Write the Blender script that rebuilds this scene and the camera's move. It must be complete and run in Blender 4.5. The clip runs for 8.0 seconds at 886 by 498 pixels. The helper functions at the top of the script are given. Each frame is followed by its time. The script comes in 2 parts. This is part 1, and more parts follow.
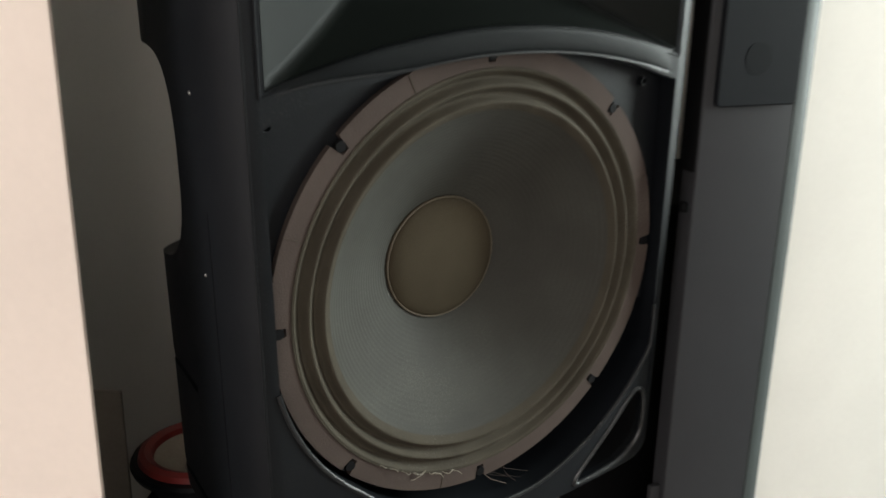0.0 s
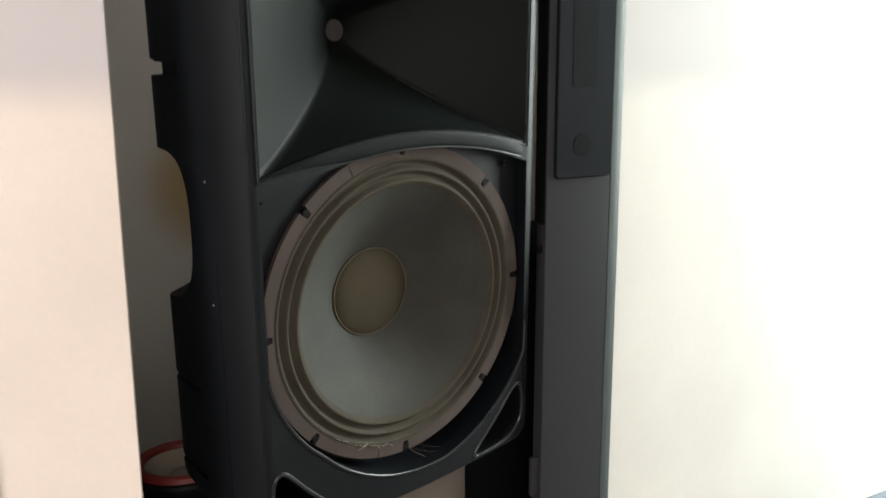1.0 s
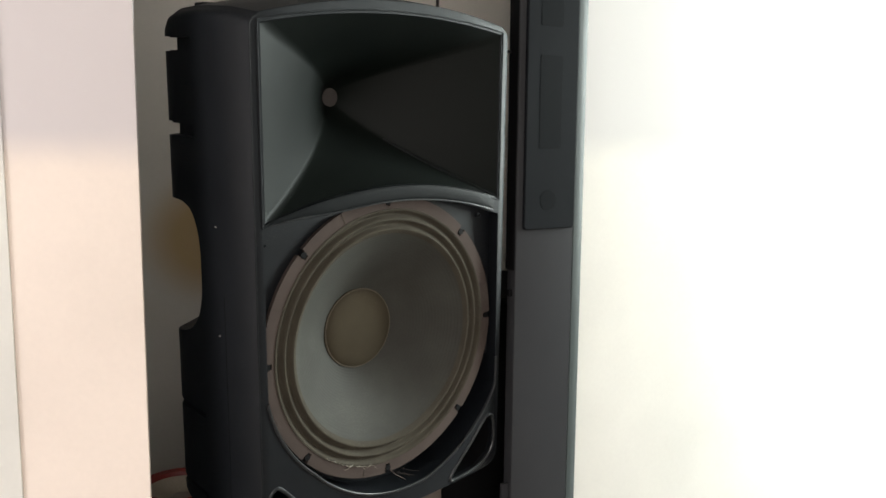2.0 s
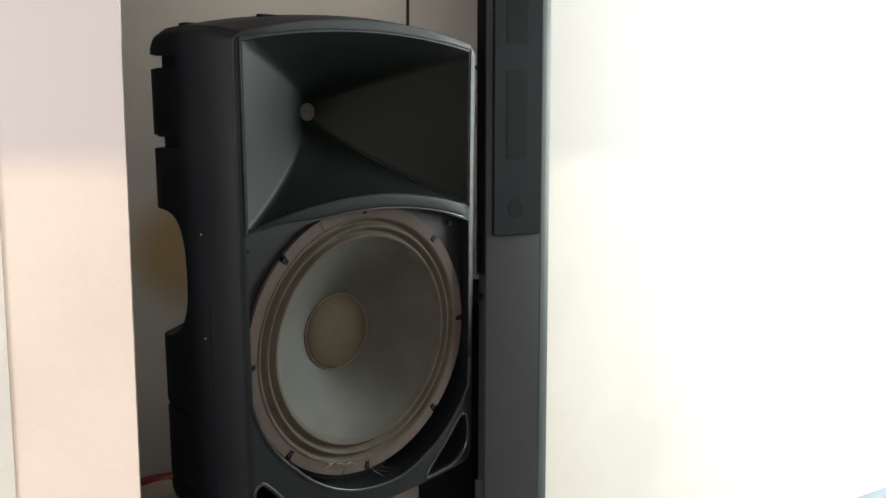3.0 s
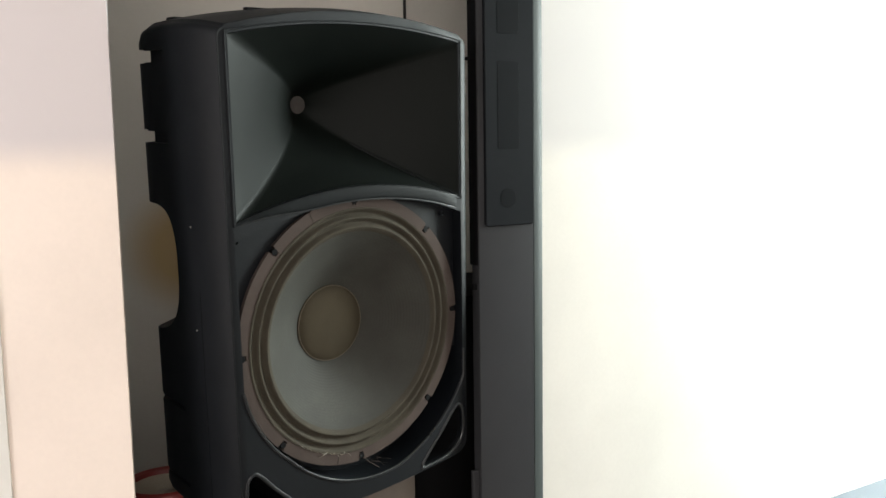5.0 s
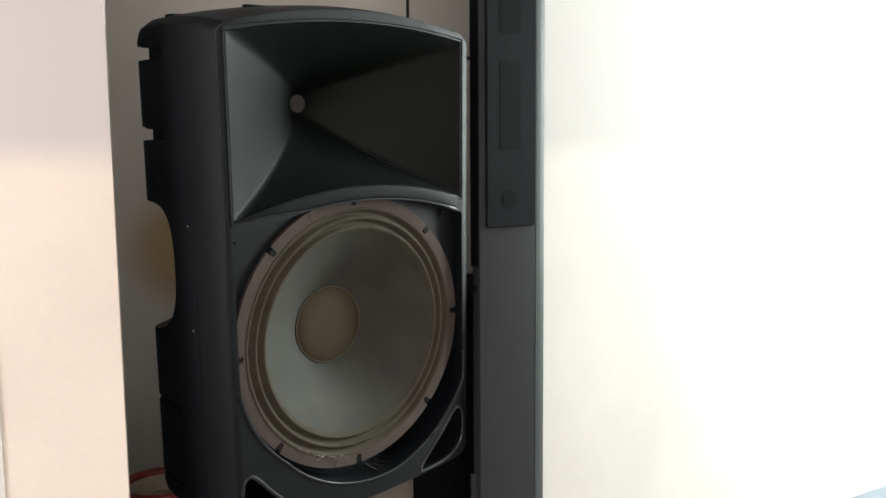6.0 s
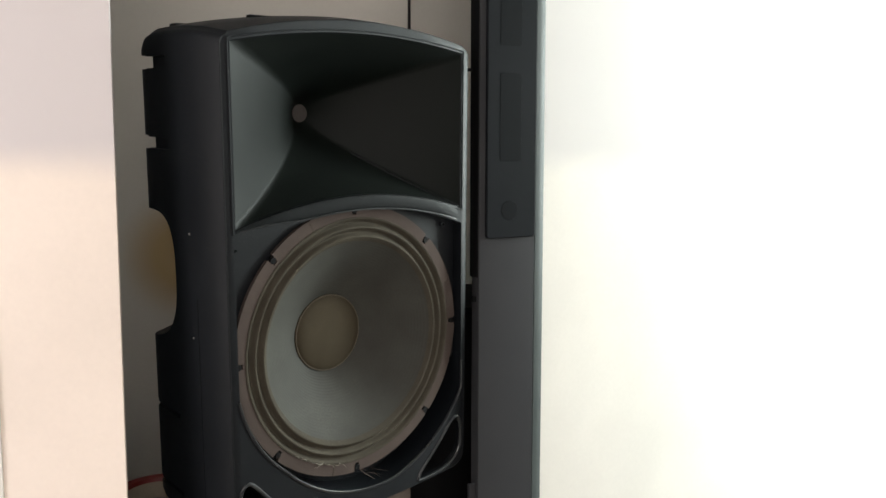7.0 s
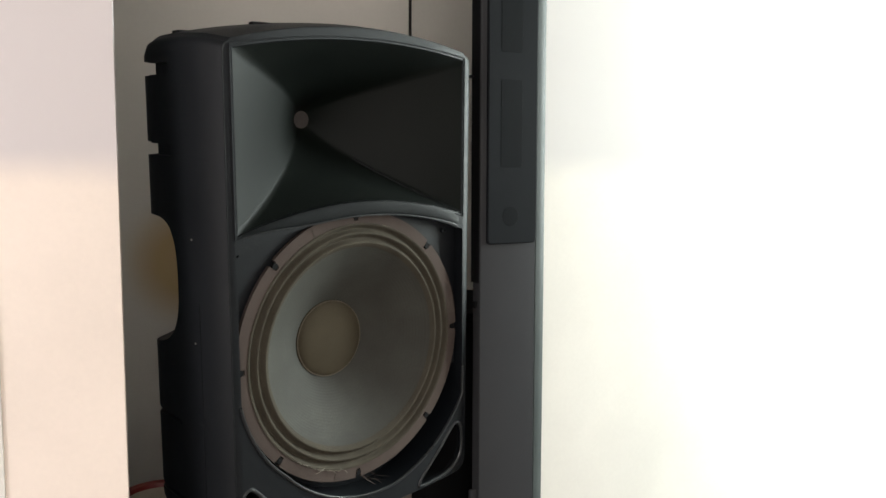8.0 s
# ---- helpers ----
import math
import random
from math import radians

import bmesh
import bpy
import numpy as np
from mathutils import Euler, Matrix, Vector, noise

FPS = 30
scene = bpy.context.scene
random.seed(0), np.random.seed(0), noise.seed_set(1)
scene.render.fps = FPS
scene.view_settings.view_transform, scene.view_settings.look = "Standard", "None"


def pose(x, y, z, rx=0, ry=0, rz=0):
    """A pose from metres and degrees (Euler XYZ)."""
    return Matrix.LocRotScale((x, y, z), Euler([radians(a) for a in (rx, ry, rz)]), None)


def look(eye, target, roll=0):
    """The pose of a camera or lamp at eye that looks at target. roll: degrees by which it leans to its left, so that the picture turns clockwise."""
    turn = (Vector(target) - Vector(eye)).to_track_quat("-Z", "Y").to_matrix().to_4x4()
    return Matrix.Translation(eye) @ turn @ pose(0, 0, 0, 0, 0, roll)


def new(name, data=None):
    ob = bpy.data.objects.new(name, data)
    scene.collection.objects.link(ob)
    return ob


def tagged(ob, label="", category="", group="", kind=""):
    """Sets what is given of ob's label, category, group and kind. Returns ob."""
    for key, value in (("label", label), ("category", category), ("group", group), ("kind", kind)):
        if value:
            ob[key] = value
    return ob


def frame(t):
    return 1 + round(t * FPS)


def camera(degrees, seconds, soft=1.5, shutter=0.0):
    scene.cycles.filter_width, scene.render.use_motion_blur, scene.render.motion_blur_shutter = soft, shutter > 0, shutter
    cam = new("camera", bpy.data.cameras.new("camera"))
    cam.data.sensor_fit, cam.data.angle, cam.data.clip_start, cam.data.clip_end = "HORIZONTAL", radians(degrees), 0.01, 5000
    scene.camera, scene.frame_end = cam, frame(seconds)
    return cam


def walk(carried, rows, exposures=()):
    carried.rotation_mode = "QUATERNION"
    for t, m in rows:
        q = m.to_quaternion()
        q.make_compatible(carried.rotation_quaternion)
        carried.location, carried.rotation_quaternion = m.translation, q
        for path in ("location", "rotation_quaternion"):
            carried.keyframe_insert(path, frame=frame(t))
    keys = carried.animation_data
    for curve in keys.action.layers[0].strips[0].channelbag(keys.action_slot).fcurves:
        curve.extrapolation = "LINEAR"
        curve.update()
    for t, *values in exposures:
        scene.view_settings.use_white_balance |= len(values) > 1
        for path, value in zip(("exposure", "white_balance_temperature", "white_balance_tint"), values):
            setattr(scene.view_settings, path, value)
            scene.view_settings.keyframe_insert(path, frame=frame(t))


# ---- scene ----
cam = camera(53.7, 8.0, soft=1.5, shutter=0.5)
PATH = [
    (0, (0.009, -0.67, 1.178), (-0.116, 1.199, 0.478), 0.7),
    (0.5, (-0.028, -0.835, 1.216), (0.035, 1.069, 0.607), 0.0),
    (1, (-0.007, -0.987, 1.238), (0.097, 0.939, 0.71), 0.0),
    (1.5, (-0.006, -1.079, 1.257), (0.087, 0.868, 0.808), 0.2),
    (2, (-0.012, -1.124, 1.25), (0.134, 0.83, 0.854), 0.8),
    (3.5, (-0.019, -1.204, 1.243), (0.199, 0.753, 0.897), 0.1),
    (4, (-0.006, -1.206, 1.239), (0.201, 0.754, 0.896), -0.3),
    (4.5, (0.006, -1.205, 1.232), (0.19, 0.755, 0.878), -0.8),
    (6, (0.019, -1.185, 1.231), (0.188, 0.776, 0.876), -0.2),
    (6.5, (0.013, -1.188, 1.232), (0.196, 0.773, 0.89), 0.2),
    (7, (0.016, -1.192, 1.232), (0.19, 0.772, 0.9), 0.4),
    (7.5, (0.016, -1.193, 1.231), (0.188, 0.774, 0.909), 0.3),
    (8, (0.014, -1.195, 1.232), (0.188, 0.772, 0.914), 0.4),
]
TIP = Matrix.Translation((0, 0, 0.9)) @ Matrix.Rotation(radians(3.72), 4, "X") @ Matrix.Translation((0, 0, -0.9))   # the loudspeaker leans by this much
walk(cam, [(t, TIP @ look(eye, target, roll)) for t, eye, target, roll in PATH], [(0, -0.2), (1, -0.06), (2, 0), (8, 0)])


# ---- light ----
world = bpy.data.worlds.new("sky")
scene.world = world
world.use_nodes = True
wn = world.node_tree.nodes
sky = wn.new("ShaderNodeTexSky")
sky.sky_type, sky.sun_disc = "NISHITA", False
sky.sun_elevation, sky.sun_rotation = radians(35), radians(100)
wn["Background"].inputs["Strength"].default_value = 0.12
world.node_tree.links.new(sky.outputs[0], wn["Background"].inputs["Color"])


def area_lamp(name, m, sx, sy, watts, colour):
    data = bpy.data.lights.new(name, "AREA")
    data.shape, data.size, data.size_y, data.energy, data.color = "RECTANGLE", sx, sy, watts, colour
    ob = new(name, data)
    ob.matrix_world = m
    return ob


area_lamp("east_daylight", look((1.97, 0.54, 1.42), (0.0, 0.10, 1.10)), 0.5, 1.2, 96, (0.90, 1.0, 0.965))
area_lamp("west_daylight", look((-1.97, -1.40, 1.15), (0.0, -1.40, 1.10)), 1.4, 1.9, 37, (1.0, 0.93, 0.92))
# Warm fill added for front-facing parts; no source is known there.
area_lamp("south_fill", look((0.25, -3.17, 1.35), (0.25, 0.0, 1.25)), 1.4, 1.6, 38, (1.0, 0.91, 0.85))


# ---- materials ----
def material(name, colour, rough=0.6, metal=0.0, second=None, scale=8.0, fine=200.0, bump=0.1, spread=0.5, depth=0.001, spec=0.5, grit=0.25):
    """A surface with two scales of variation: broad patches between colour and second, and a fine relief."""
    m = bpy.data.materials.new(name)
    m.use_nodes = True
    n, l = m.node_tree.nodes, m.node_tree.links
    b = n["Principled BSDF"]
    second = second or tuple(c * 0.8 for c in colour)
    tc = n.new("ShaderNodeTexCoord")
    big, small = n.new("ShaderNodeTexNoise"), n.new("ShaderNodeTexNoise")
    big.inputs["Scale"].default_value, big.inputs["Detail"].default_value = scale, 6
    small.inputs["Scale"].default_value, small.inputs["Detail"].default_value = fine, 4
    ramp = n.new("ShaderNodeValToRGB")
    ramp.color_ramp.elements[0].position, ramp.color_ramp.elements[1].position = 0.5 - spread / 2, 0.5 + spread / 2
    ramp.color_ramp.elements[0].color, ramp.color_ramp.elements[1].color = (*second, 1), (*colour, 1)
    grain = n.new("ShaderNodeMix")
    grain.data_type, grain.blend_type = "RGBA", "MULTIPLY"
    grain.inputs[0].default_value = grit
    rr = n.new("ShaderNodeMapRange")
    rr.inputs["To Min"].default_value, rr.inputs["To Max"].default_value = max(rough - 0.1, 0.02), min(rough + 0.1, 1)
    bp = n.new("ShaderNodeBump")
    bp.inputs["Strength"].default_value, bp.inputs["Distance"].default_value = bump, depth
    for t in (big, small):
        l.new(tc.outputs["Object"], t.inputs["Vector"])
    l.new(big.outputs[0], ramp.inputs[0])
    l.new(ramp.outputs[0], grain.inputs[6])
    l.new(small.outputs[0], grain.inputs[7])
    l.new(grain.outputs[2], b.inputs["Base Color"])
    l.new(big.outputs[0], rr.inputs[0])
    l.new(rr.outputs[0], b.inputs["Roughness"])
    l.new(small.outputs[0], bp.inputs["Height"])
    l.new(bp.outputs[0], b.inputs["Normal"])
    b.inputs["Metallic"].default_value = metal
    b.inputs["Specular IOR Level"].default_value = spec
    return m


def dusted(m, amount, scale=700.0, colour=(0.16, 0.15, 0.135)):
    """Adds grains of dust to a material."""
    n, l = m.node_tree.nodes, m.node_tree.links
    base = n["Principled BSDF"].inputs["Base Color"]
    old = base.links[0].from_socket
    tc, fine, patch, times, rng, mix = (n.new("ShaderNode" + k) for k in ("TexCoord", "TexNoise", "TexNoise", "Math", "MapRange", "Mix"))
    fine.inputs["Scale"].default_value, patch.inputs["Scale"].default_value = scale, 9
    times.operation = "MULTIPLY"
    rng.inputs["From Min"].default_value, rng.inputs["From Max"].default_value = 0.36, 0.46
    rng.inputs["To Max"].default_value = amount
    mix.data_type = "RGBA"
    mix.inputs[7].default_value = (*colour, 1)
    l.new(tc.outputs["Object"], fine.inputs["Vector"])
    l.new(tc.outputs["Object"], patch.inputs["Vector"])
    l.new(fine.outputs[0], times.inputs[0])
    l.new(patch.outputs[0], times.inputs[1])
    l.new(times.outputs[0], rng.inputs[0])
    l.new(rng.outputs[0], mix.inputs[0])
    l.new(old, mix.inputs[6])
    l.new(mix.outputs[2], base)
    return m


def shade_topped(name, low, high, z, fade):
    """Wall paint up to about z; above it a greyer tone stands in for soft shade, its edge wavering."""
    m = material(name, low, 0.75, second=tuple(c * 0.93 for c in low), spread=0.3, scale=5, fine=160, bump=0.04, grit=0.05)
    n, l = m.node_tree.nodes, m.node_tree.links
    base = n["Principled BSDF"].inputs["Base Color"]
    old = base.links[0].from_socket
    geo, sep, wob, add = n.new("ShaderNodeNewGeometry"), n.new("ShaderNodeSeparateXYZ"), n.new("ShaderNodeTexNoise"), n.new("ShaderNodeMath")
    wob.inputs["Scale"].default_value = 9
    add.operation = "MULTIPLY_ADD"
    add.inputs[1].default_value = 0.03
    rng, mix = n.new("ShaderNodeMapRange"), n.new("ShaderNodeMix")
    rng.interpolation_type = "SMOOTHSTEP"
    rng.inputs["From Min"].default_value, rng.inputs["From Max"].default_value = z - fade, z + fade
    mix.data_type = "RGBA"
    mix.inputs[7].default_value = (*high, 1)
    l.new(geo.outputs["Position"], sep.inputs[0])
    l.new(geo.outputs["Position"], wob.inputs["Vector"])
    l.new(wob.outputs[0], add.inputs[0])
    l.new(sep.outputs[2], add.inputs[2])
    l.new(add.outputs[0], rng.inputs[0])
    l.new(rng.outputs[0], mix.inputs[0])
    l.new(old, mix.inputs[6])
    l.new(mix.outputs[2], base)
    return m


def spotted(name, colour, spot, place, radius):
    """Plain plaster with one round, soft-edged brown spot."""
    m = material(name, colour, 0.85, second=tuple(c * 0.9 for c in colour), scale=2.2, fine=120, bump=0.08, grit=0.06)
    n, l = m.node_tree.nodes, m.node_tree.links
    base = n["Principled BSDF"].inputs["Base Color"]
    old = base.links[0].from_socket
    geo, far, rng, mix = n.new("ShaderNodeNewGeometry"), n.new("ShaderNodeVectorMath"), n.new("ShaderNodeMapRange"), n.new("ShaderNodeMix")
    far.operation = "DISTANCE"
    far.inputs[1].default_value = place
    rng.interpolation_type = "SMOOTHSTEP"
    rng.inputs["From Min"].default_value, rng.inputs["From Max"].default_value = radius * 0.35, radius
    rng.inputs["To Min"].default_value, rng.inputs["To Max"].default_value = 0.9, 0.0
    mix.data_type = "RGBA"
    mix.inputs[7].default_value = (*spot, 1)
    l.new(geo.outputs["Position"], far.inputs[0])
    l.new(far.outputs["Value"], rng.inputs[0])
    l.new(rng.outputs[0], mix.inputs[0])
    l.new(old, mix.inputs[6])
    l.new(mix.outputs[2], base)
    return m


def ringed(m, scale, strength):
    """Adds fine rings round the object's own y axis to a material's relief."""
    n, l = m.node_tree.nodes, m.node_tree.links
    bump = [x for x in n if x.bl_idname == "ShaderNodeBump"][0]
    tc, flat, far, wave, again = n.new("ShaderNodeTexCoord"), n.new("ShaderNodeVectorMath"), n.new("ShaderNodeVectorMath"), n.new("ShaderNodeMath"), n.new("ShaderNodeBump")
    times = n.new("ShaderNodeMath")
    flat.operation, far.operation, times.operation, wave.operation = "MULTIPLY", "LENGTH", "MULTIPLY", "SINE"
    flat.inputs[1].default_value = (1, 0, 1)
    times.inputs[1].default_value = scale
    again.inputs["Strength"].default_value, again.inputs["Distance"].default_value = strength, 0.0006
    l.new(tc.outputs["Object"], flat.inputs[0])
    l.new(flat.outputs[0], far.inputs[0])
    l.new(far.outputs["Value"], times.inputs[0])
    l.new(times.outputs[0], wave.inputs[0])
    l.new(wave.outputs[0], again.inputs["Height"])
    l.new(bump.outputs[0], again.inputs["Normal"])
    l.new(again.outputs[0], n["Principled BSDF"].inputs["Normal"])
    return m


# Upper tones are the wall paint with soft shade put into the colour.
CREAM, SHADED_CREAM = (0.86, 0.745, 0.66), (0.60, 0.55, 0.55)
M_PILLAR = shade_topped("pillar_paint", CREAM, SHADED_CREAM, 1.165, 0.03)
M_WHITE = shade_topped("white_wall_paint", (0.76, 0.74, 0.69), (0.60, 0.59, 0.58), 1.165, 0.03)
M_BACK = spotted("niche_plaster", (0.82, 0.775, 0.715), (0.56, 0.39, 0.18), (-0.40, 0.84, 0.93), 0.17)
# Unseen room surfaces: these tones are set for the bounced light they give.
M_ROOM = material("room_paint", (0.62, 0.60, 0.575), 0.8, scale=1.5)
M_FLOOR = material("floor_tile", (0.30, 0.265, 0.23), 0.45, scale=3)
M_CEIL = material("ceiling_paint", (0.78, 0.77, 0.75), 0.85, scale=2)
M_BLACK = material("moulded_black_plastic", (0.0045, 0.0057, 0.0076), 0.5, second=(0.0034, 0.0044, 0.0059), scale=14, fine=900, bump=0.3, depth=0.0006, spec=0.18)
M_GLOSS = material("polished_black_plastic_edge", (0.010, 0.011, 0.013), 0.30, scale=20, fine=900, bump=0.1, spec=0.5)
# Lighter than the cabinet, so the front edge's highlight is partly in the colour.
M_RIDGE = material("lightened_black_plastic_ridge", (0.0080, 0.0092, 0.0105), 0.42, scale=20, fine=900, bump=0.15, spec=0.16)
M_LIP = material("satin_black_plastic", (0.0046, 0.0057, 0.0064), 0.42, second=(0.0037, 0.0046, 0.0052), scale=14, fine=900, bump=0.2, depth=0.0005, spec=0.10)
M_HORN = material("smooth_black_plastic", (0.0042, 0.0060, 0.0050), 0.5, second=(0.0035, 0.0049, 0.0041), scale=7, fine=1200, bump=0.12, depth=0.0004, spec=0.10)
M_CONE = ringed(material("dusty_paper_cone", (0.0552, 0.0549, 0.0484), 0.7, second=(0.0396, 0.0382, 0.0337), scale=18, fine=500, bump=0.1, depth=0.0005, spec=0.1), 1700, 0.13)
M_SURROUND = material("dusty_cloth_surround", (0.0622, 0.0540, 0.0410), 0.75, second=(0.0415, 0.0358, 0.0272), scale=25, fine=900, bump=0.4, spec=0.06)
M_GASKET = material("grey_brown_gasket", (0.0713, 0.0554, 0.0486), 0.8, second=(0.0554, 0.0425, 0.0376), scale=22, fine=600, bump=0.3, spec=0.06)
M_CAP = material("dusty_brown_dust_cap", (0.0627, 0.0513, 0.0342), 0.75, second=(0.0459, 0.0374, 0.0249), scale=20, fine=900, bump=0.3, spec=0.06)
M_GLUE = material("dried_glue", (0.20, 0.175, 0.14), 0.6, scale=40, fine=700, bump=0.4)
M_BEAD = material("dull_glue", (0.12, 0.10, 0.075), 0.7, scale=60, fine=700, bump=0.4, spec=0.1)
M_DARK = material("matt_black", (0.006, 0.006, 0.0066), 0.7, scale=30, spec=0.08)
M_SCREW = material("worn_steel", (0.22, 0.21, 0.20), 0.5, 0.6, scale=60)
M_DISC = material("grey_diaphragm", (0.065, 0.058, 0.055), 0.7, scale=60, spec=0.03)
M_UPRIGHT = material("dark_grey_metal_paint", (0.0403, 0.0403, 0.0431), 0.55, second=(0.0336, 0.0336, 0.0361), scale=6, fine=700, bump=0.08, spec=0.06)
M_PLATE = material("slate_grey_plate", (0.0090, 0.0101, 0.0120), 0.55, second=(0.0076, 0.0086, 0.0103), scale=12, fine=700, bump=0.08, spec=0.05)
M_PLATE_DARK = material("darker_slate_inset", (0.0045, 0.0053, 0.0066), 0.55, scale=12, fine=700, bump=0.08, spec=0.05)
M_EDGE = material("pale_aluminium_edge", (0.0562, 0.0660, 0.0645), 0.5, 0.0, second=(0.0480, 0.0570, 0.0555), scale=9, fine=500, bump=0.05, spec=0.15)
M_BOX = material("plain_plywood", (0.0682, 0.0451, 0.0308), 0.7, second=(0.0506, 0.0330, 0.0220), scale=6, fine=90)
M_CARTON = material("pale_carton", (0.40, 0.35, 0.30), 0.85, scale=8)
M_RED = material("red_rubber_ring", (0.24, 0.022, 0.018), 0.5, second=(0.17, 0.016, 0.014), scale=20, fine=400)
M_PAPER = material("cream_paper_cone", (0.48, 0.42, 0.33), 0.75, second=(0.36, 0.31, 0.24), scale=14, fine=300)
M_TABLE = material("pale_grey_laminate", (0.16, 0.19, 0.225), 0.45, scale=5)
M_WIRE = material("black_cable_sheath", (0.02, 0.014, 0.012), 0.5, scale=40)
M_FRAME = material("white_window_paint", (0.75, 0.75, 0.73), 0.4, scale=5)

for m, amount in ((M_BLACK, 0.07), (M_CONE, 0.12), (M_GASKET, 0.25), (M_SURROUND, 0.2), (M_CAP, 0.15)):
    dusted(m, amount)


# ---- mesh helpers ----
def finish(name, bm, mat, angle=35):
    me = bpy.data.meshes.new(name)
    bmesh.ops.recalc_face_normals(bm, faces=bm.faces)
    bm.to_mesh(me)
    bm.free()
    me.materials.append(mat)
    me.shade_smooth()
    me.set_sharp_from_angle(angle=radians(angle))
    return me


def part(name, bm, mat, parent=None, label="", angle=35):
    ob = new(name, finish(name, bm, mat, angle))
    ob.parent = parent
    if label:
        tagged(ob, label)
    return ob


def thing(name, m, label, category, group="", kind=""):
    ob = new(name)
    ob.empty_display_size = 0.05
    ob.matrix_world = m
    return tagged(ob, label, category, group, kind)


def box(x0, x1, y0, y1, z0, z1, bevel=0.0, bm=None):
    bm = bm or bmesh.new()
    made = bmesh.ops.create_cube(bm, size=1, matrix=Matrix.Translation(((x0 + x1) / 2, (y0 + y1) / 2, (z0 + z1) / 2)) @ Matrix.Diagonal((x1 - x0, y1 - y0, z1 - z0, 1)))
    if bevel:
        edges = list({e for v in made["verts"] for e in v.link_edges})
        bmesh.ops.bevel(bm, geom=edges, offset=bevel, segments=3, affect="EDGES", profile=0.6)
    return bm


def loft(loops, cap0=True, cap1=True, bm=None):
    """Skin over closed loops of equal length."""
    bm = bm or bmesh.new()
    rows = [[bm.verts.new(p) for p in loop] for loop in loops]
    n = len(rows[0])
    for a, b in zip(rows, rows[1:]):
        for i in range(n):
            bm.faces.new((a[i], a[(i + 1) % n], b[(i + 1) % n], b[i]))
    if cap0:
        bm.faces.new(rows[0])
    if cap1:
        bm.faces.new(rows[-1])
    return bm


def turned(profile, steps=128, closed=False):
    """A surface turned round the y axis from (radius, y) points."""
    loops = [[(r * math.cos(2 * math.pi * i / steps), y, r * math.sin(2 * math.pi * i / steps)) for i in range(steps)] for r, y in profile]
    if closed:
        loops.append(loops[0])
        bm = loft(loops, False, False)
        bmesh.ops.remove_doubles(bm, verts=bm.verts, dist=1e-6)
        return bm
    return loft(loops, False, False)


def prism(outline, y0, y1):
    """An (x, z) outline pushed through from y0 to y1."""
    return loft([[(x, y, z) for x, z in outline] for y in (y0, y1)])


def tube(points, r, sides=10):
    loops, ring = [], [Vector(p) for p in points]
    for i, p in enumerate(ring):
        d = (ring[min(i + 1, len(ring) - 1)] - ring[max(i - 1, 0)]).normalized()
        a = d.cross(Vector((0.3, 0.9, 0.2))).normalized()
        b = d.cross(a)
        loops.append([p + r * (a * math.cos(2 * math.pi * k / sides) + b * math.sin(2 * math.pi * k / sides)) for k in range(sides)])
    return loft(loops)


def carve(ob, cutters):
    """Cuts closed bmeshes out of a mesh object, for good."""
    for bm in cutters:
        me = bpy.data.meshes.new("cutter")
        bmesh.ops.recalc_face_normals(bm, faces=bm.faces)
        bm.to_mesh(me)
        bm.free()
        cutter = new("cutter", me)
        cutter.parent = ob.parent
        mod = ob.modifiers.new("cut", "BOOLEAN")
        mod.operation, mod.solver, mod.object = "DIFFERENCE", "EXACT", cutter
        bpy.context.view_layer.update()
        made = bpy.data.meshes.new_from_object(ob.evaluated_get(bpy.context.evaluated_depsgraph_get()))
        ob.modifiers.clear()
        ob.data = made
        bpy.data.objects.remove(cutter)
    ob.data.shade_smooth()
    ob.data.set_sharp_from_angle(angle=radians(32))


def structure(name, bm, mat, label, category):
    return tagged(part(name, bm, mat), label, category, kind="structure")


# ---- the room ----
# Floor, ceiling, south, west and east walls are unseen and close the room.
structure("floor", box(-2.2, 2.2, -3.4, 1.0, -0.1, 0.0), M_FLOOR, "unseen plain brown tiled floor, toned for bounced light", "floor")
structure("ceiling", box(-2.2, 2.2, -3.4, 1.0, 2.6, 2.7), M_CEIL, "unseen plain white ceiling, toned for bounced light", "ceiling")
structure("wall_north", box(-2.2, 2.2, 0.84, 1.0, 0.0, 2.6), M_BACK, "shaded beige plaster back wall with a brown spot", "wall")
south = structure("wall_south", box(-2.2, 2.2, -3.4, -3.2, 0.0, 2.6), M_ROOM, "unseen pale grey far wall with an added window opening", "wall")
west = structure("wall_west", box(-2.2, -2.0, -3.2, 0.84, 0.0, 2.6), M_ROOM, "unseen pale grey side wall with a window opening", "wall")
structure("partition", box(-0.60, -0.285, -0.122, -0.117, 0.0, 1.85, 0.0012), M_PILLAR, "thin cream painted partition board, soft shade painted into its upper part", "partition")
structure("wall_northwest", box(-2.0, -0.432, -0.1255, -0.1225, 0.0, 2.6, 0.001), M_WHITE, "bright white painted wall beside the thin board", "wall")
SLANT = pose(0.1885, 0.119, 0, 0, 0, 26)       # the wall beyond the niche runs away at this angle
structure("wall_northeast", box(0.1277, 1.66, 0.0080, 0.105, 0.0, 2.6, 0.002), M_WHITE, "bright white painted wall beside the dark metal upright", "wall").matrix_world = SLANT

# side walls and far wall, each with a window opening; the far one is added for the fill lamp
east = structure("wall_east", box(2.0, 2.2, -3.2, 0.84, 0.0, 2.6), M_ROOM, "unseen pale grey side wall with a narrow window opening", "wall")
carve(east, [box(1.9, 2.3, 0.25, 0.83, 0.80, 2.04)])
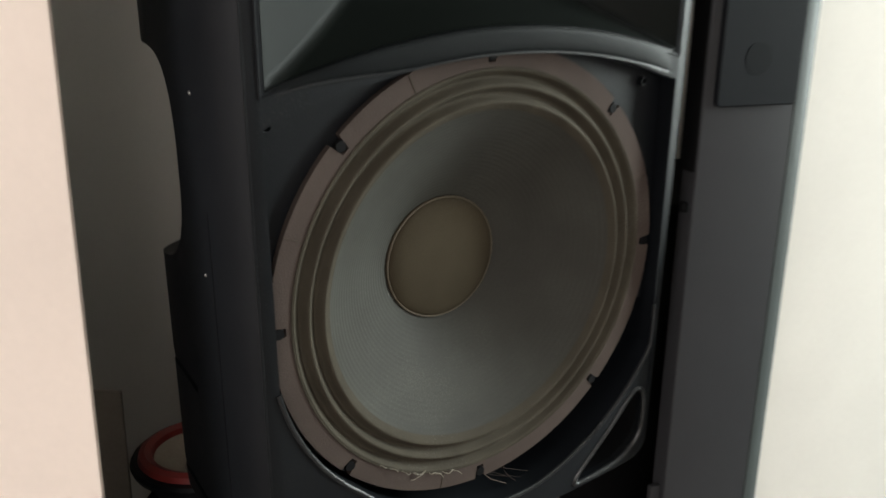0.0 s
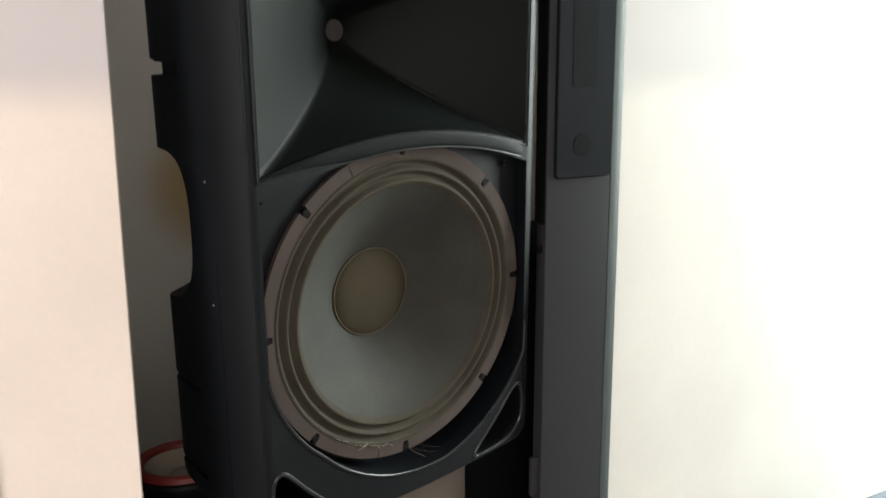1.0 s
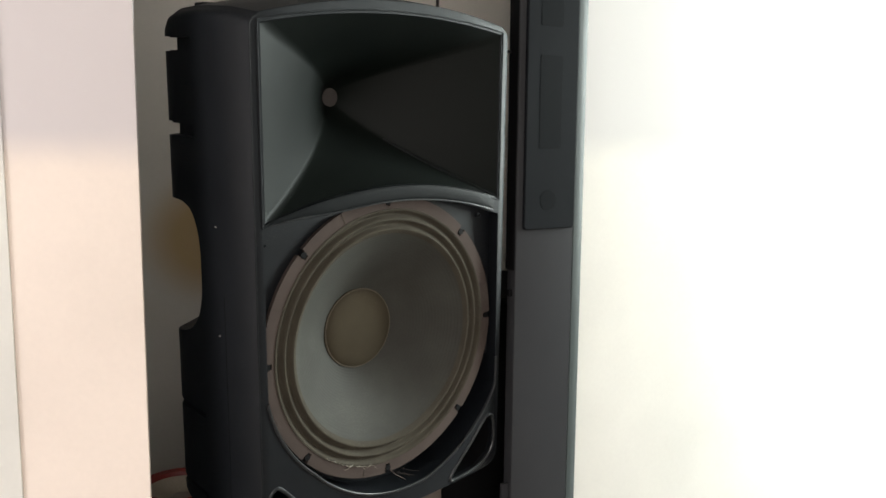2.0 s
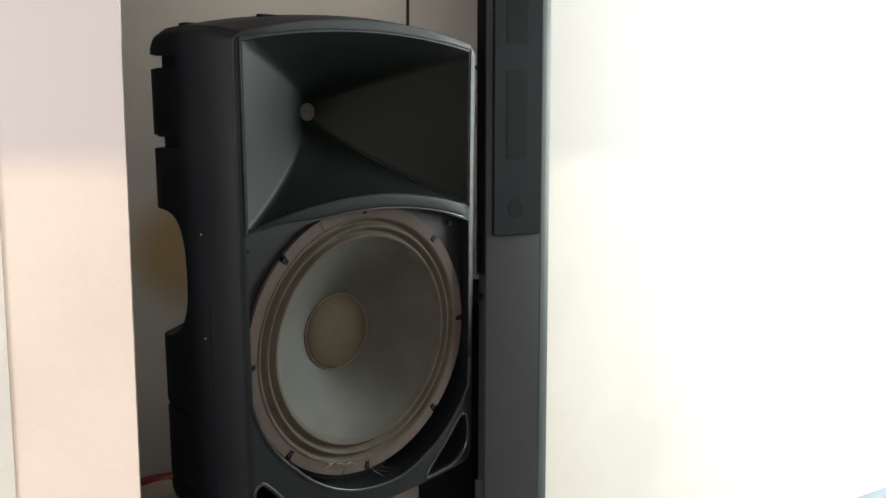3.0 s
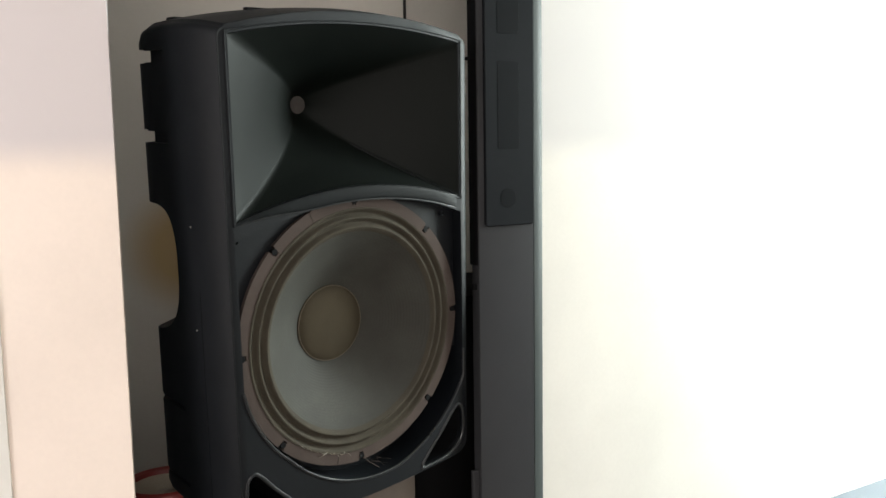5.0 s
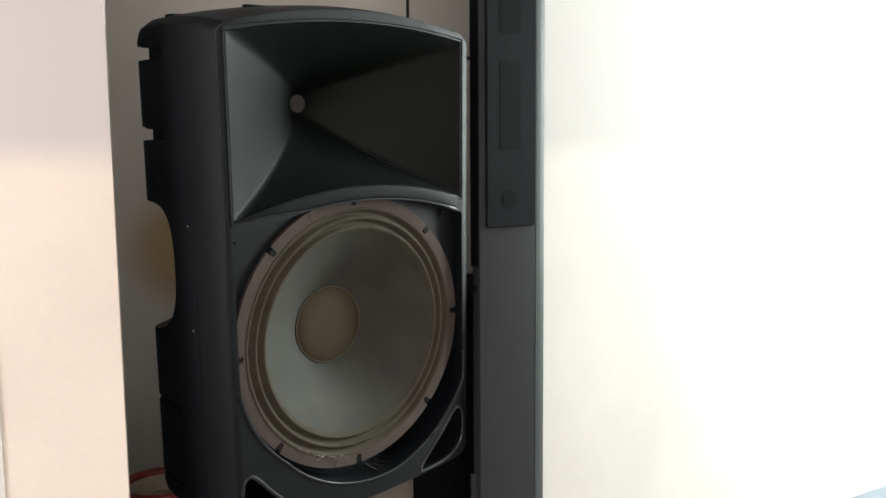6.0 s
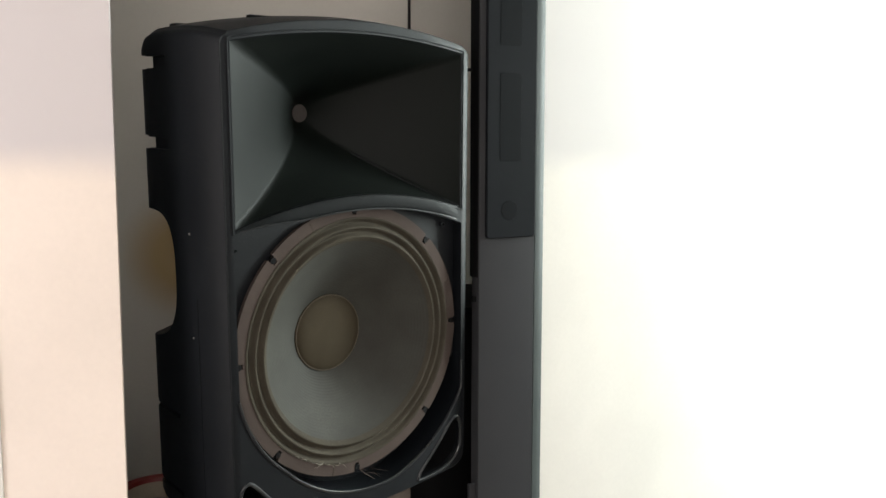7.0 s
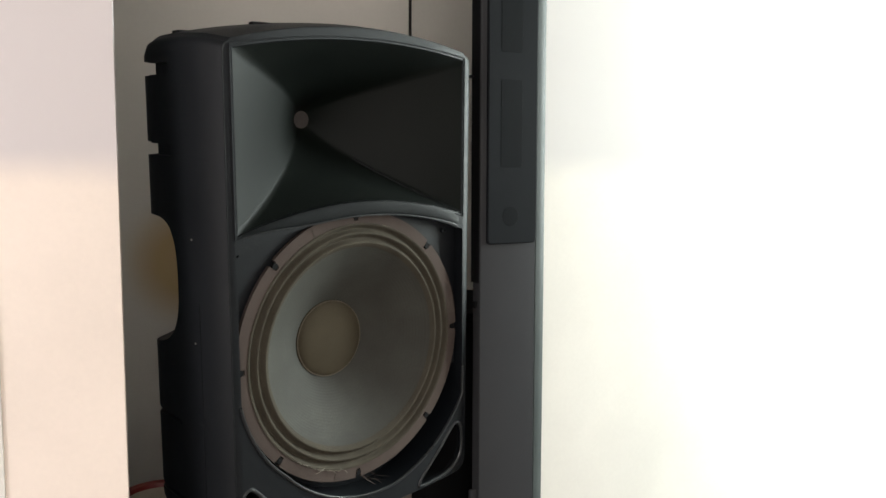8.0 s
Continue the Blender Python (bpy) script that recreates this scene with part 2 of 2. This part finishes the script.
carve(south, [box(-0.47, 0.97, -3.5, -3.1, 0.53, 2.17)])
carve(west, [box(-2.3, -1.9, -2.12, -0.68, 0.18, 2.12)])


def window_at(name, m, half, high):
    w = thing(name, m, "unseen white painted window with an area lamp", "window", kind="structure")
    for label, dims in (("window_frame", (-0.03, 0.03, -half, 0.05 - half, 0, high)), ("window_frame", (-0.03, 0.03, half - 0.05, half, 0, high)),
                        ("window_frame", (-0.03, 0.03, 0.05 - half, half - 0.05, 0, 0.05)), ("window_frame", (-0.03, 0.03, 0.05 - half, half - 0.05, high - 0.05, high))):
        part(label, box(*dims, 0.004), M_FRAME, w)


window_at("window_1", pose(2.1, 0.54, 0.80), 0.29, 1.24)
# Unseen frame added round the south fill lamp's opening.
window_at("fill_window", pose(0.25, -3.3, 0.53, 0, 0, 90), 0.72, 1.64)
window_at("window_2", pose(-2.1, -1.40, 0.18), 0.72, 1.94)

# ---- the loudspeaker ----
SPEAKER = TIP @ pose(0, 0, 0.655, 0, 0, 38.3)
UP = 0.245      # height of the woofer's middle over the base
speaker = thing("loudspeaker", SPEAKER, "black plastic two-way loudspeaker with its grille missing, on a box", "loudspeaker")


def arch(x, side, mid, half):
    return mid - (mid - side) * (x / half) ** 2


def shell(hx, lift=0.0, top=0.0, n=24):
    """The cabinet's outline seen from the front: arched top, gently arched bottom, rounded corners."""
    out = []
    r = 0.022
    for i in range(n + 1):                       # bottom, left to right
        x = -hx + r + (2 * hx - 2 * r) * i / n
        out.append((x, arch(x, 0.012, 0.0, hx) + lift))
    for i in range(1, 7):
        a = -math.pi / 2 + math.pi / 2 * i / 7
        out.append((hx - r + r * math.cos(a), 0.010 + r + lift + r * math.sin(a)))
    for i in range(9):                           # right side, upwards
        out.append((hx, 0.045 + 0.595 * i / 8))
    r = 0.012
    for i in range(1, 6):
        a = math.pi / 2 * i / 6
        out.append((hx - r + r * math.cos(a), 0.643 + r * math.sin(a) - lift + top))
    for i in range(n + 1):                       # top, right to left
        x = hx - r - (2 * hx - 2 * r) * i / n
        out.append((x, arch(x, 0.655, 0.681, hx) - lift + top))
    for i in range(1, 6):
        a = math.pi / 2 + math.pi / 2 * i / 6
        out.append((-hx + r + r * math.cos(a), 0.643 + r * math.sin(a) - lift + top))
    for i in range(9):
        out.append((-hx, 0.64 - 0.595 * i / 8))
    r = 0.022
    for i in range(1, 7):
        a = math.pi + math.pi / 2 * i / 7
        out.append((-hx + r + r * math.cos(a), 0.010 + r + lift + r * math.sin(a)))
    return out


stations = [(-0.012, 0.2015, 0.002, 0), (-0.0105, 0.2040, 0.0007, 0), (-0.006, 0.2058, 0.0, 0), (0.010, 0.2098, 0.0, 0.003), (0.030, 0.2132, 0.0, 0.006), (0.050, 0.2147, 0.0, 0.0075),
            (0.072, 0.2152, 0.0, 0.009), (0.11, 0.2146, 0.0, 0.010), (0.150, 0.2125, 0.0, 0.009), (0.168, 0.2120, 0.002, 0.007), (0.180, 0.2095, 0.006, 0.003), (0.188, 0.203, 0.012, 0), (0.255, 0.105, 0.04, 0), (0.31, 0.075, 0.055, 0)]
cabinet = part("cabinet", loft([[(x, y, z) for x, z in shell(hx, lift, top)] for y, hx, lift, top in stations]), M_BLACK, speaker)

MOUTH = 0.189


def mouth(grow=0.0, n=24):
    """The horn's mouth from the front, side by side: bottom, right, top, left."""
    h, out = MOUTH + grow, []
    for i in range(n):
        x = -h + 2 * h * i / n
        out.append((x, arch(x, 0.421, 0.450, h) - grow))
    for i in range(n):
        out.append((h, 0.421 - grow + (0.224 + 2 * grow) * i / n))
    for i in range(n):
        x = h - 2 * h * i / n
        out.append((x, arch(x, 0.645, 0.663, h) + grow))
    for i in range(n):
        out.append((-h, 0.645 + grow - (0.224 + 2 * grow) * i / n))
    return out


THROAT_Z, THROAT_Y, THROAT_R = 0.559, 0.128, 0.0125


def flare(grow, steps=28):
    edge, loops = mouth(grow), []
    n = len(edge)
    for k in range(steps + 1):
        s = k / steps
        fw, fh, soft = (1 - s) ** 1.22, (1 - s) ** 0.90, 0.45 * s ** 0.65 + 0.55 * s ** 6
        w, h = THROAT_R + grow + (MOUTH - THROAT_R) * fw, THROAT_R + grow + (0.112 - THROAT_R) * fh
        mid = THROAT_Z + (0.533 - THROAT_Z) * fh
        loop = []
        for i, (x, z) in enumerate(edge):
            side, u = divmod(i, n // 4)
            u = 2 * u / (n // 4) - 1
            a, b = ((u, -1), (1, u), (-u, 1), (-1, -u))[side]
            a1, b1 = a * math.sqrt(1 - b * b / 2), b * math.sqrt(1 - a * a / 2)
            bow = (z - (0.533 + (0.112 + grow) * b)) * (1 - s) ** 2
            loop.append((w * (a + (a1 - a) * soft), -0.0105 + (THROAT_Y + 0.0105) * s, mid + h * (b + (b1 - b) * soft) + bow))
        loops.append(loop)
    return loops


def bay(grow=0.0):
    """The sunken field round the woofer: arched above, round below."""
    h, out = 0.1928 + grow, []
    for i in range(25):
        x = h - 2 * h * i / 24
        out.append((x, UP + arch(x, 0.152, 0.186, h) + grow))
    for i in range(61):
        deg = -168 + 150 * i / 60
        a = math.radians(deg)
        far = min(0.222 if deg > -75 else max(0.1960, 0.222 - 0.026 * (-75 - deg) / 55), 0.1948 / max(abs(math.cos(a)), 0.01)) + grow
        out.append((far * math.cos(a), UP + far * math.sin(a)))
    return out


def port(side):
    """A rounded three-cornered bass port beside the woofer."""
    corners = [(0.114, 0.010), (0.162, 0.016), (0.187, 0.033), (0.1945, 0.052), (0.193, 0.082), (0.184, 0.092), (0.173, 0.086), (0.150, 0.060), (0.118, 0.028), (0.109, 0.016)]
    return [(side * x, z) for x, z in corners]


cuts = []
front = flare(0.0012)
cuts.append(loft([[(x, -0.05, z) for x, _, z in front[0]]] + front))
cuts.append(prism(bay(), -0.05, 0.006))
groove_in, groove_out = [], []                      # deep gap under and beside the woofer


def groove_reach(deg):
    if deg < -75:
        return max(0.1960, 0.222 - 0.026 * (-75 - deg) / 55)
    return 0.222


for i in range(73):
    deg = -18 - 150 * i / 72
    a = math.radians(deg)
    far = min(groove_reach(deg), 0.1948 / max(abs(math.cos(a)), 0.01))
    groove_in.append((0.1918 * math.cos(a), UP + 0.1918 * math.sin(a)))
    groove_out.append((far * math.cos(a), UP + far * math.sin(a)))
cuts.append(prism([(x, z) for x, z in groove_out] + groove_in[::-1], -0.04, 0.034))
ring = [(0.176 * math.cos(2 * math.pi * i / 96), UP + 0.176 * math.sin(2 * math.pi * i / 96)) for i in range(96)]
cuts.append(prism(ring, -0.02, 0.13))
for side in (1, -1):
    cuts.append(prism(port(side), -0.05, 0.14))
    xa, xb = sorted((side * 0.06, side * 0.30))
    grip = []                                     # grip recess
    for k in range(48):
        c, d = math.cos(2 * math.pi * k / 48), math.sin(2 * math.pi * k / 48)
        p, q = (0.42, 0.70) if d > 0 else (0.75, 0.75)
        grip.append((0.203 + 0.104 * math.copysign(abs(c) ** p, c), 0.346 + 0.088 * math.copysign(abs(d) ** q, d)))
    cuts.append(loft([[(x, y, z) for y, z in grip] for x in (xa, xb)]))
    for z, h, y in ((0.625, 0.018, 0.161), (0.522, 0.018, 0.164), (0.160, 0.010, 0.176), (0.050, 0.010, 0.176)):
        xa, xb = sorted((side * 0.05, side * 0.30))
        cuts.append(box(xa, xb, y, 0.40, z - h / 2, z + h / 2))
        xa, xb = sorted((side * 0.203, side * 0.30))
        cuts.append(box(xa, xb, 0.105, 0.40, z - h / 2 + 0.001, z + h / 2 - 0.002))
carve(cabinet, cuts)

for side in (1, -1):
    edge = port(side)
    cx, cz = sum(p[0] for p in edge) / len(edge), sum(p[1] for p in edge) / len(edge)
    small = [(cx + (x - cx) * 0.97, cz + (z - cz) * 0.97) for x, z in edge]
    duct = part("port", loft([[(x, y, z) for x, z in small] for y in (-0.004, 0.136)], False, True), M_DARK, speaker, "black bass port")
    ring = [(x, -0.0112, z) for x, z in [(cx + (x - cx) * 1.02, cz + (z - cz) * 1.02) for x, z in edge]]
    n = len(ring)
    fine = []
    for k in range(n):                                # smooth closed line through the corners
        p0, p1, p2, p3 = (Vector(ring[(k + q) % n]) for q in (-1, 0, 1, 2))
        for t in (0.0, 0.25, 0.5, 0.75):
            fine.append(0.5 * ((2 * p1) + (p2 - p0) * t + (2 * p0 - 5 * p1 + 4 * p2 - p3) * t * t + (3 * p1 - p0 - 3 * p2 + p3) * t ** 3))
    part("port_edge", tube(fine + [fine[0]], 0.0028, 10), M_GLOSS, duct, "rounded port edge")

horn = part("horn", loft(flare(0.0), False, False), M_HORN, speaker, "flared black horn", 120)
part("throat", turned([(0.0001, 0.0), (0.006, 0.0), (0.0127, 0.0004)], 32), M_DISC, horn, "grey disc at the bottom of the horn").location = (0, THROAT_Y - 0.001, THROAT_Z)

# rib added in one lower corner of the horn, carrying the crease's soft highlight
corner = [loop[24] for loop in flare(0.0)[:19]]
part("highlight_rib", tube([(x - 0.0006, y, z + 0.0004) for x, y, z in corner], 0.0022, 10), M_LIP, horn, "added rib carrying the highlight of the horn's lower right corner")

# fine raised bead round the horn's mouth
rim = [(x, -0.0122, z) for x, z in mouth(0.0045)]
part("mouth_bead", tube(rim + rim[:1], 0.0010, 8), M_BLACK, horn, "thin moulded bead round the horn")

# rounded lip between horn and woofer
def taper(x):
    """The lip thins out towards the horn's left corner."""
    t = min(max((-x - 0.07) / 0.12, 0.0), 1.0)
    return 1 - 0.72 * t * t * (3 - 2 * t)


def signed(v, p):
    return math.copysign(abs(v) ** p, v)


lip = []
for i in range(49):
    x = -0.193 + 0.386 * i / 48
    f = taper(x)
    mid = UP + arch(x, 0.165, 0.197, 0.193) + 0.0105 * (1 - f)
    lip.append([(x, -0.010 + 0.0050 * (1 - 0.85 * (x / 0.193) ** 8) * signed(math.cos(a), 0.55), mid + 0.0105 * f * signed(math.sin(a), 0.55)) for a in (2 * math.pi * k / 24 for k in range(24))])
moulding = part("lip", loft(lip), M_LIP, speaker, "arched moulded lip")
for drop, thick in ((-0.0098, 0.0011), (0.0088, 0.0009)):       # fine ridges along both edges of the lip
    line = [(x, -0.0142 + 0.0036 * abs(x / 0.186) ** 8, UP + arch(x, 0.165, 0.197, 0.193) + 0.0105 * (1 - taper(x)) + drop * taper(x)) for x in (-0.186 + 0.372 * i / 40 for i in range(41))]
    part("lip_ridge", tube(line, thick, 8), M_GLOSS if drop < 0 else M_LIP, moulding, "fine moulded ridge")
rim = [(x, -0.0108, z) for x, z in shell(0.2028, 0.0018)]
part("front_ridge", tube(rim + rim[:1], 0.0012, 8), M_RIDGE, speaker, "fine ridge round the front edge")

# fine bead round the sunken field's lower edge
bead = [(x, -0.0118, z) for x, z in [(p[0] * 1.006, UP + (p[1] - UP) * 1.006) for p in groove_out]]
part("rim", tube(bead, 0.0020, 8), M_GLOSS, speaker, "thin moulded bead")

# woofer
def gasket_edge(a):
    for k in range(8):
        d = math.atan2(math.sin(a - k * math.pi / 4), math.cos(a - k * math.pi / 4))
        if abs(d) < 0.023:
            return 0.1790
    return 0.1915


steps = 720
inner, outer = [], []
for i in range(steps):
    a = 2 * math.pi * i / steps
    inner.append((0.174 * math.cos(a), 0.174 * math.sin(a)))
    outer.append((gasket_edge(a) * math.cos(a), gasket_edge(a) * math.sin(a)))
loops = [[(x, y, z) for x, z in line] for line, y in ((inner, 0.008), (inner, 0.001), (inner, 0.0), (outer, 0.0), (outer, 0.0095))]
bm = loft(loops, False, False)
woofer = part("woofer", bm, M_GASKET, speaker, "grey-brown cardboard gasket ring of the woofer", 40)
woofer.location = (0, 0, UP)
wave = [(0.1755, 0.0008)] + [(0.1738 - 0.0258 * i / 48, 0.0024 - 0.0030 * math.cos(4 * math.pi * i / 48)) for i in range(49)] + [(0.1465, 0.0004), (0.1440, 0.0022), (0.1412, 0.0048)]
part("surround", turned(wave), M_SURROUND, woofer, "ribbed cloth surround", 60)
cone = [(0.1418 - 0.0868 * s, 0.0042 + 0.0640 * s ** 0.90) for s in (i / 20 for i in range(21))]
part("cone", turned(cone), M_CONE, woofer, "dusty dark grey paper cone", 60)
cap = [(0.0565, 0.0675), (0.0555, 0.0655)] + [(0.0550 * math.cos(a), 0.0660 - 0.0085 * math.sin(a)) for a in (math.pi / 2 * i / 14 for i in range(14))] + [(0.0002, 0.0575)]
part("dust_cap", turned(cap, 96), M_CAP, woofer, "domed brown dust cap", 60)
bead = [(0.0554 + 0.0009 * math.cos(a), 0.0655 + 0.0009 * math.sin(a)) for a in (2 * math.pi * k / 8 for k in range(8))]
part("glue_bead", turned(bead, 96, True), M_BEAD, woofer, "thin pale bead of glue", 60)
for k in range(8):
    a = k * math.pi / 4
    bm = bmesh.new()
    bmesh.ops.create_cone(bm, cap_ends=True, segments=12, radius1=0.0046, radius2=0.0042, depth=0.004, matrix=Matrix.Rotation(math.pi / 2, 4, "X"))
    part("bolt", bm, M_DARK, woofer).location = (0.1850 * math.cos(a), 0.0012, 0.1850 * math.sin(a))

def strand(rng, a, r0, length, thick):
    """A torn thread of dried glue, curling off the rim of the surround."""
    bend, lift = rng.uniform(-0.9, 0.9), rng.uniform(0.001, 0.005)
    run = rng.choice((-1, 1))
    pts = []
    for i in range(9):
        t = i / 8
        ang = a + run * length * t / r0
        rad = r0 + length * (0.28 * bend * t + 0.22 * math.sin(5 * t + bend * 4) * t)
        pts.append((rad * math.cos(ang), -0.0008 - lift * math.sin(math.pi * t * 0.8), rad * math.sin(ang)))
    return tube(pts, thick, 5)


threads = random.Random(4)
for deg in (234, 237, 242, 245, 247, 250, 252, 254, 257, 260):
    part("glue_thread", strand(threads, math.radians(deg + threads.uniform(-1, 1)), 0.1745, threads.uniform(0.006, 0.014), threads.uniform(0.00025, 0.0005)), M_GLUE, woofer)
bead = [(0.1748 + 0.0007 * math.cos(a), -0.0002 + 0.0007 * math.sin(a)) for a in (2 * math.pi * k / 6 for k in range(6))]
part("rim_bead", turned(bead, 128, True), M_SURROUND, woofer, "thin worn bead along the surround", 60)
for deg in (20, 113, 158, 257):                     # joints between the gasket's pieces
    a = math.radians(deg)
    bm = box(0.1745, 0.1913, -0.0004, 0.003, -0.0003, 0.0003)
    part("joint", bm, M_SURROUND, woofer).rotation_euler = (0, -a, 0)
lead = tube([(0.002, 0.002, -0.187), (0.012, -0.001, -0.198), (0.028, 0.004, -0.210), (0.036, 0.006, -0.216)], 0.0006, 6)
part("lead_wire", lead, M_GASKET, woofer, "loose thin wire end")
for x0, x1, dz in ((0.010, 0.052, -0.024), (0.022, 0.060, -0.020), (0.030, 0.046, -0.026), (0.004, 0.040, -0.019)):   # cobweb threads across the gap
    web = tube([(x0 + (x1 - x0) * t, 0.004 + 0.006 * math.sin(math.pi * t), -0.190 + dz * t - 0.004 * math.sin(math.pi * t)) for t in (k / 6 for k in range(7))], 0.00018, 5)
    part("cobweb_thread", web, M_GASKET, woofer)

for x in (-0.198, 0.180):                           # grille pegs
    bm = turned([(0.0005, 0.001), (0.0024, 0.001), (0.0026, -0.003), (0.0038, -0.003), (0.0044, 0.010)], 20)
    part("grille_peg", bm, M_BLACK, speaker).location = (0.93 * x, 0.004, UP + 0.150)
for z in (0.412, 0.278):                            # side screws
    bm = bmesh.new()
    bmesh.ops.create_uvsphere(bm, u_segments=12, v_segments=8, radius=0.0015)
    part("side_screw", bm, M_SCREW, speaker).location = (-0.2149, 0.057, z)
part("seam", box(-0.2146, -0.2120, 0.0440, 0.0448, 0.02, 0.33), M_DARK, speaker, "thin moulding seam")
part("top_slot", box(-0.122, -0.077, 0.052, 0.062, 0.6780, 0.6842), M_DARK, speaker, "dark slot in the top")
part("latch", box(-0.190, -0.173, 0.118, 0.138, 0.645, 0.6735, 0.002), M_BLACK, speaker, "small moulded catch on the top")

# what it stands on
crate = thing("wooden_box", pose(0, 0, 0, 0, 0, 38.3), "plain plywood box under the loudspeaker", "box")
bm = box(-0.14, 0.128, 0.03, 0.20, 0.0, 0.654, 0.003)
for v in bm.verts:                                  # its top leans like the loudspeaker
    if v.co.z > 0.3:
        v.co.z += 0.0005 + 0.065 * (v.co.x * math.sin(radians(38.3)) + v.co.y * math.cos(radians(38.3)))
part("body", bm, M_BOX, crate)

# ---- the upright beside it ----
upright = thing("metal_upright", SLANT, "tall dark grey metal upright with a pale rounded edge", "upright")
part("post", box(0.0, 0.1055, 0.0, 0.021, 0.0, 2.6, 0.002), M_UPRIGHT, upright)
part("side_strip", box(-0.0015, -0.0001, 0.0015, 0.024, 0.972, 2.6, 0.0006), M_DARK, upright, "black strip along the post's side")
edge = [(0.1057, 0.0018), (0.1070, 0.0002), (0.1130, 0.0004), (0.1200, 0.0018), (0.1262, 0.0044), (0.1275, 0.0065), (0.1275, 0.04), (0.1057, 0.04)]
part("edge_strip", loft([[(x, y, z) for x, y in edge] for z in (0.0, 2.6)]), M_EDGE, upright, "pale aluminium edge strip")


def rounded(x0, x1, z0, z1, r, n=6):
    out = []
    for cx, cz, a0 in ((x1 - r, z0 + r, -90), (x1 - r, z1 - r, 0), (x0 + r, z1 - r, 90), (x0 + r, z0 + r, 180)):
        out += [(cx + r * math.cos(math.radians(a0 + 90 * i / n)), cz + r * math.sin(math.radians(a0 + 90 * i / n))) for i in range(n + 1)]
    return out


def slab(x0, x1, z0, z1, r, y0, y1, lip=0.0015):
    o, i = rounded(x0, x1, z0, z1, r), rounded(x0 + lip, x1 - lip, z0 + lip, z1 - lip, max(r - lip, 0.0005))
    return loft([[(x, y1, z) for x, z in o], [(x, y0 + lip, z) for x, z in o], [(x, y0, z) for x, z in i]])


plate = part("plate", slab(0.0108, 0.1035, 1.032, 1.51, 0.006, -0.005, -0.0001), M_PLATE, upright, "raised slate-grey plate with rounded corners")
part("inset", slab(0.034, 0.074, 1.151, 1.286, 0.004, -0.0053, -0.0051, 0.0002), M_PLATE_DARK, plate)
part("inset", slab(0.034, 0.074, 1.327, 1.47, 0.004, -0.0053, -0.0051, 0.0002), M_PLATE_DARK, plate)
part("inset", slab(0.038, 0.068, 1.060, 1.090, 0.0145, -0.0053, -0.0051, 0.0002), M_PLATE_DARK, plate)
part("pin", box(-0.014, -0.0016, 0.016, 0.021, 1.287, 1.292, 0.001), M_DARK, upright, "short black pin")
part("knob", box(-0.006, -0.0001, 0.006, 0.014, 0.933, 0.943, 0.0015), M_DARK, upright, "small black knob")
part("bracket", box(-0.012, -0.0001, 0.006, 0.012, 0.585, 0.642, 0.001), M_UPRIGHT, upright, "small grey bracket")

# ---- behind and around ----
amp = thing("black_cabinet", pose(0, 0, 0), "plain black box standing behind the loudspeaker", "box")
part("body", box(0.00, 0.40, 0.36, 0.66, 0.0, 0.872, 0.006), M_DARK, amp)
part("lid", box(-0.003, 0.403, 0.357, 0.663, 0.8722, 0.885, 0.003), M_DARK, amp)

driver = thing("spare_driver", pose(-0.319, 0.182, 0.564), "round loudspeaker driver with a red ring, lying face up", "loudspeaker driver")


def upturned(profile, grow=1.04, steps=64):
    return loft([[(grow * r * math.cos(2 * math.pi * i / steps), grow * r * math.sin(2 * math.pi * i / steps), z) for i in range(steps)] for r, z in profile], False, False)


part("basket", upturned([(0.0004, 0.0), (0.045, 0.0), (0.060, 0.035), (0.074, 0.046), (0.076, 0.052), (0.074, 0.056), (0.066, 0.057)]), M_BLACK, driver)
part("ring", upturned([(0.068, 0.056), (0.066, 0.063), (0.060, 0.066), (0.053, 0.063), (0.050, 0.054)]), M_RED, driver, "dull red rubber ring")
part("cone", upturned([(0.0515, 0.057), (0.035, 0.046), (0.020, 0.038)]), M_PAPER, driver, "cream paper cone")
part("dust_cap", upturned([(0.0205, 0.038), (0.016, 0.044), (0.008, 0.047), (0.0004, 0.048)]), M_CARTON, driver, "brownish domed cap")
stand = thing("black_crate", pose(0, 0, 0), "black box under the spare driver", "box")
part("body", box(-0.385, -0.235, 0.12, 0.26, 0.0, 0.5637, 0.004), M_DARK, stand)
# Placed to fit the camera's view and thinned so no top face shows.
sheet = box(-0.66, -0.442, 0.25, 0.256, 0.0, 0.655, 0.001)
tagged(part("pale_box_front", sheet, M_CARTON), "pale front of a low box in the niche, flattened to fit the camera's view", "cardboard")

wire = tube([(0.118, 0.836, 2.6), (0.118, 0.835, 1.9), (0.117, 0.836, 1.4), (0.117, 0.835, 0.9), (0.118, 0.836, 0.3)], 0.0035)
tagged(part("cable", wire, M_WIRE), "thin black cable hanging down the back wall", "cable")

bench = thing("bench", SLANT, "low pale blue-grey bench against the white wall", "bench")
part("seat", box(0.55, 1.45, -0.42, 0.0075, 0.355, 0.39, 0.005), M_TABLE, bench)
for x in (0.59, 1.41):
    for y in (-0.38, -0.04):
        part("leg", box(x - 0.02, x + 0.02, y - 0.02, y + 0.02, 0, 0.355, 0.002), M_TABLE, bench)
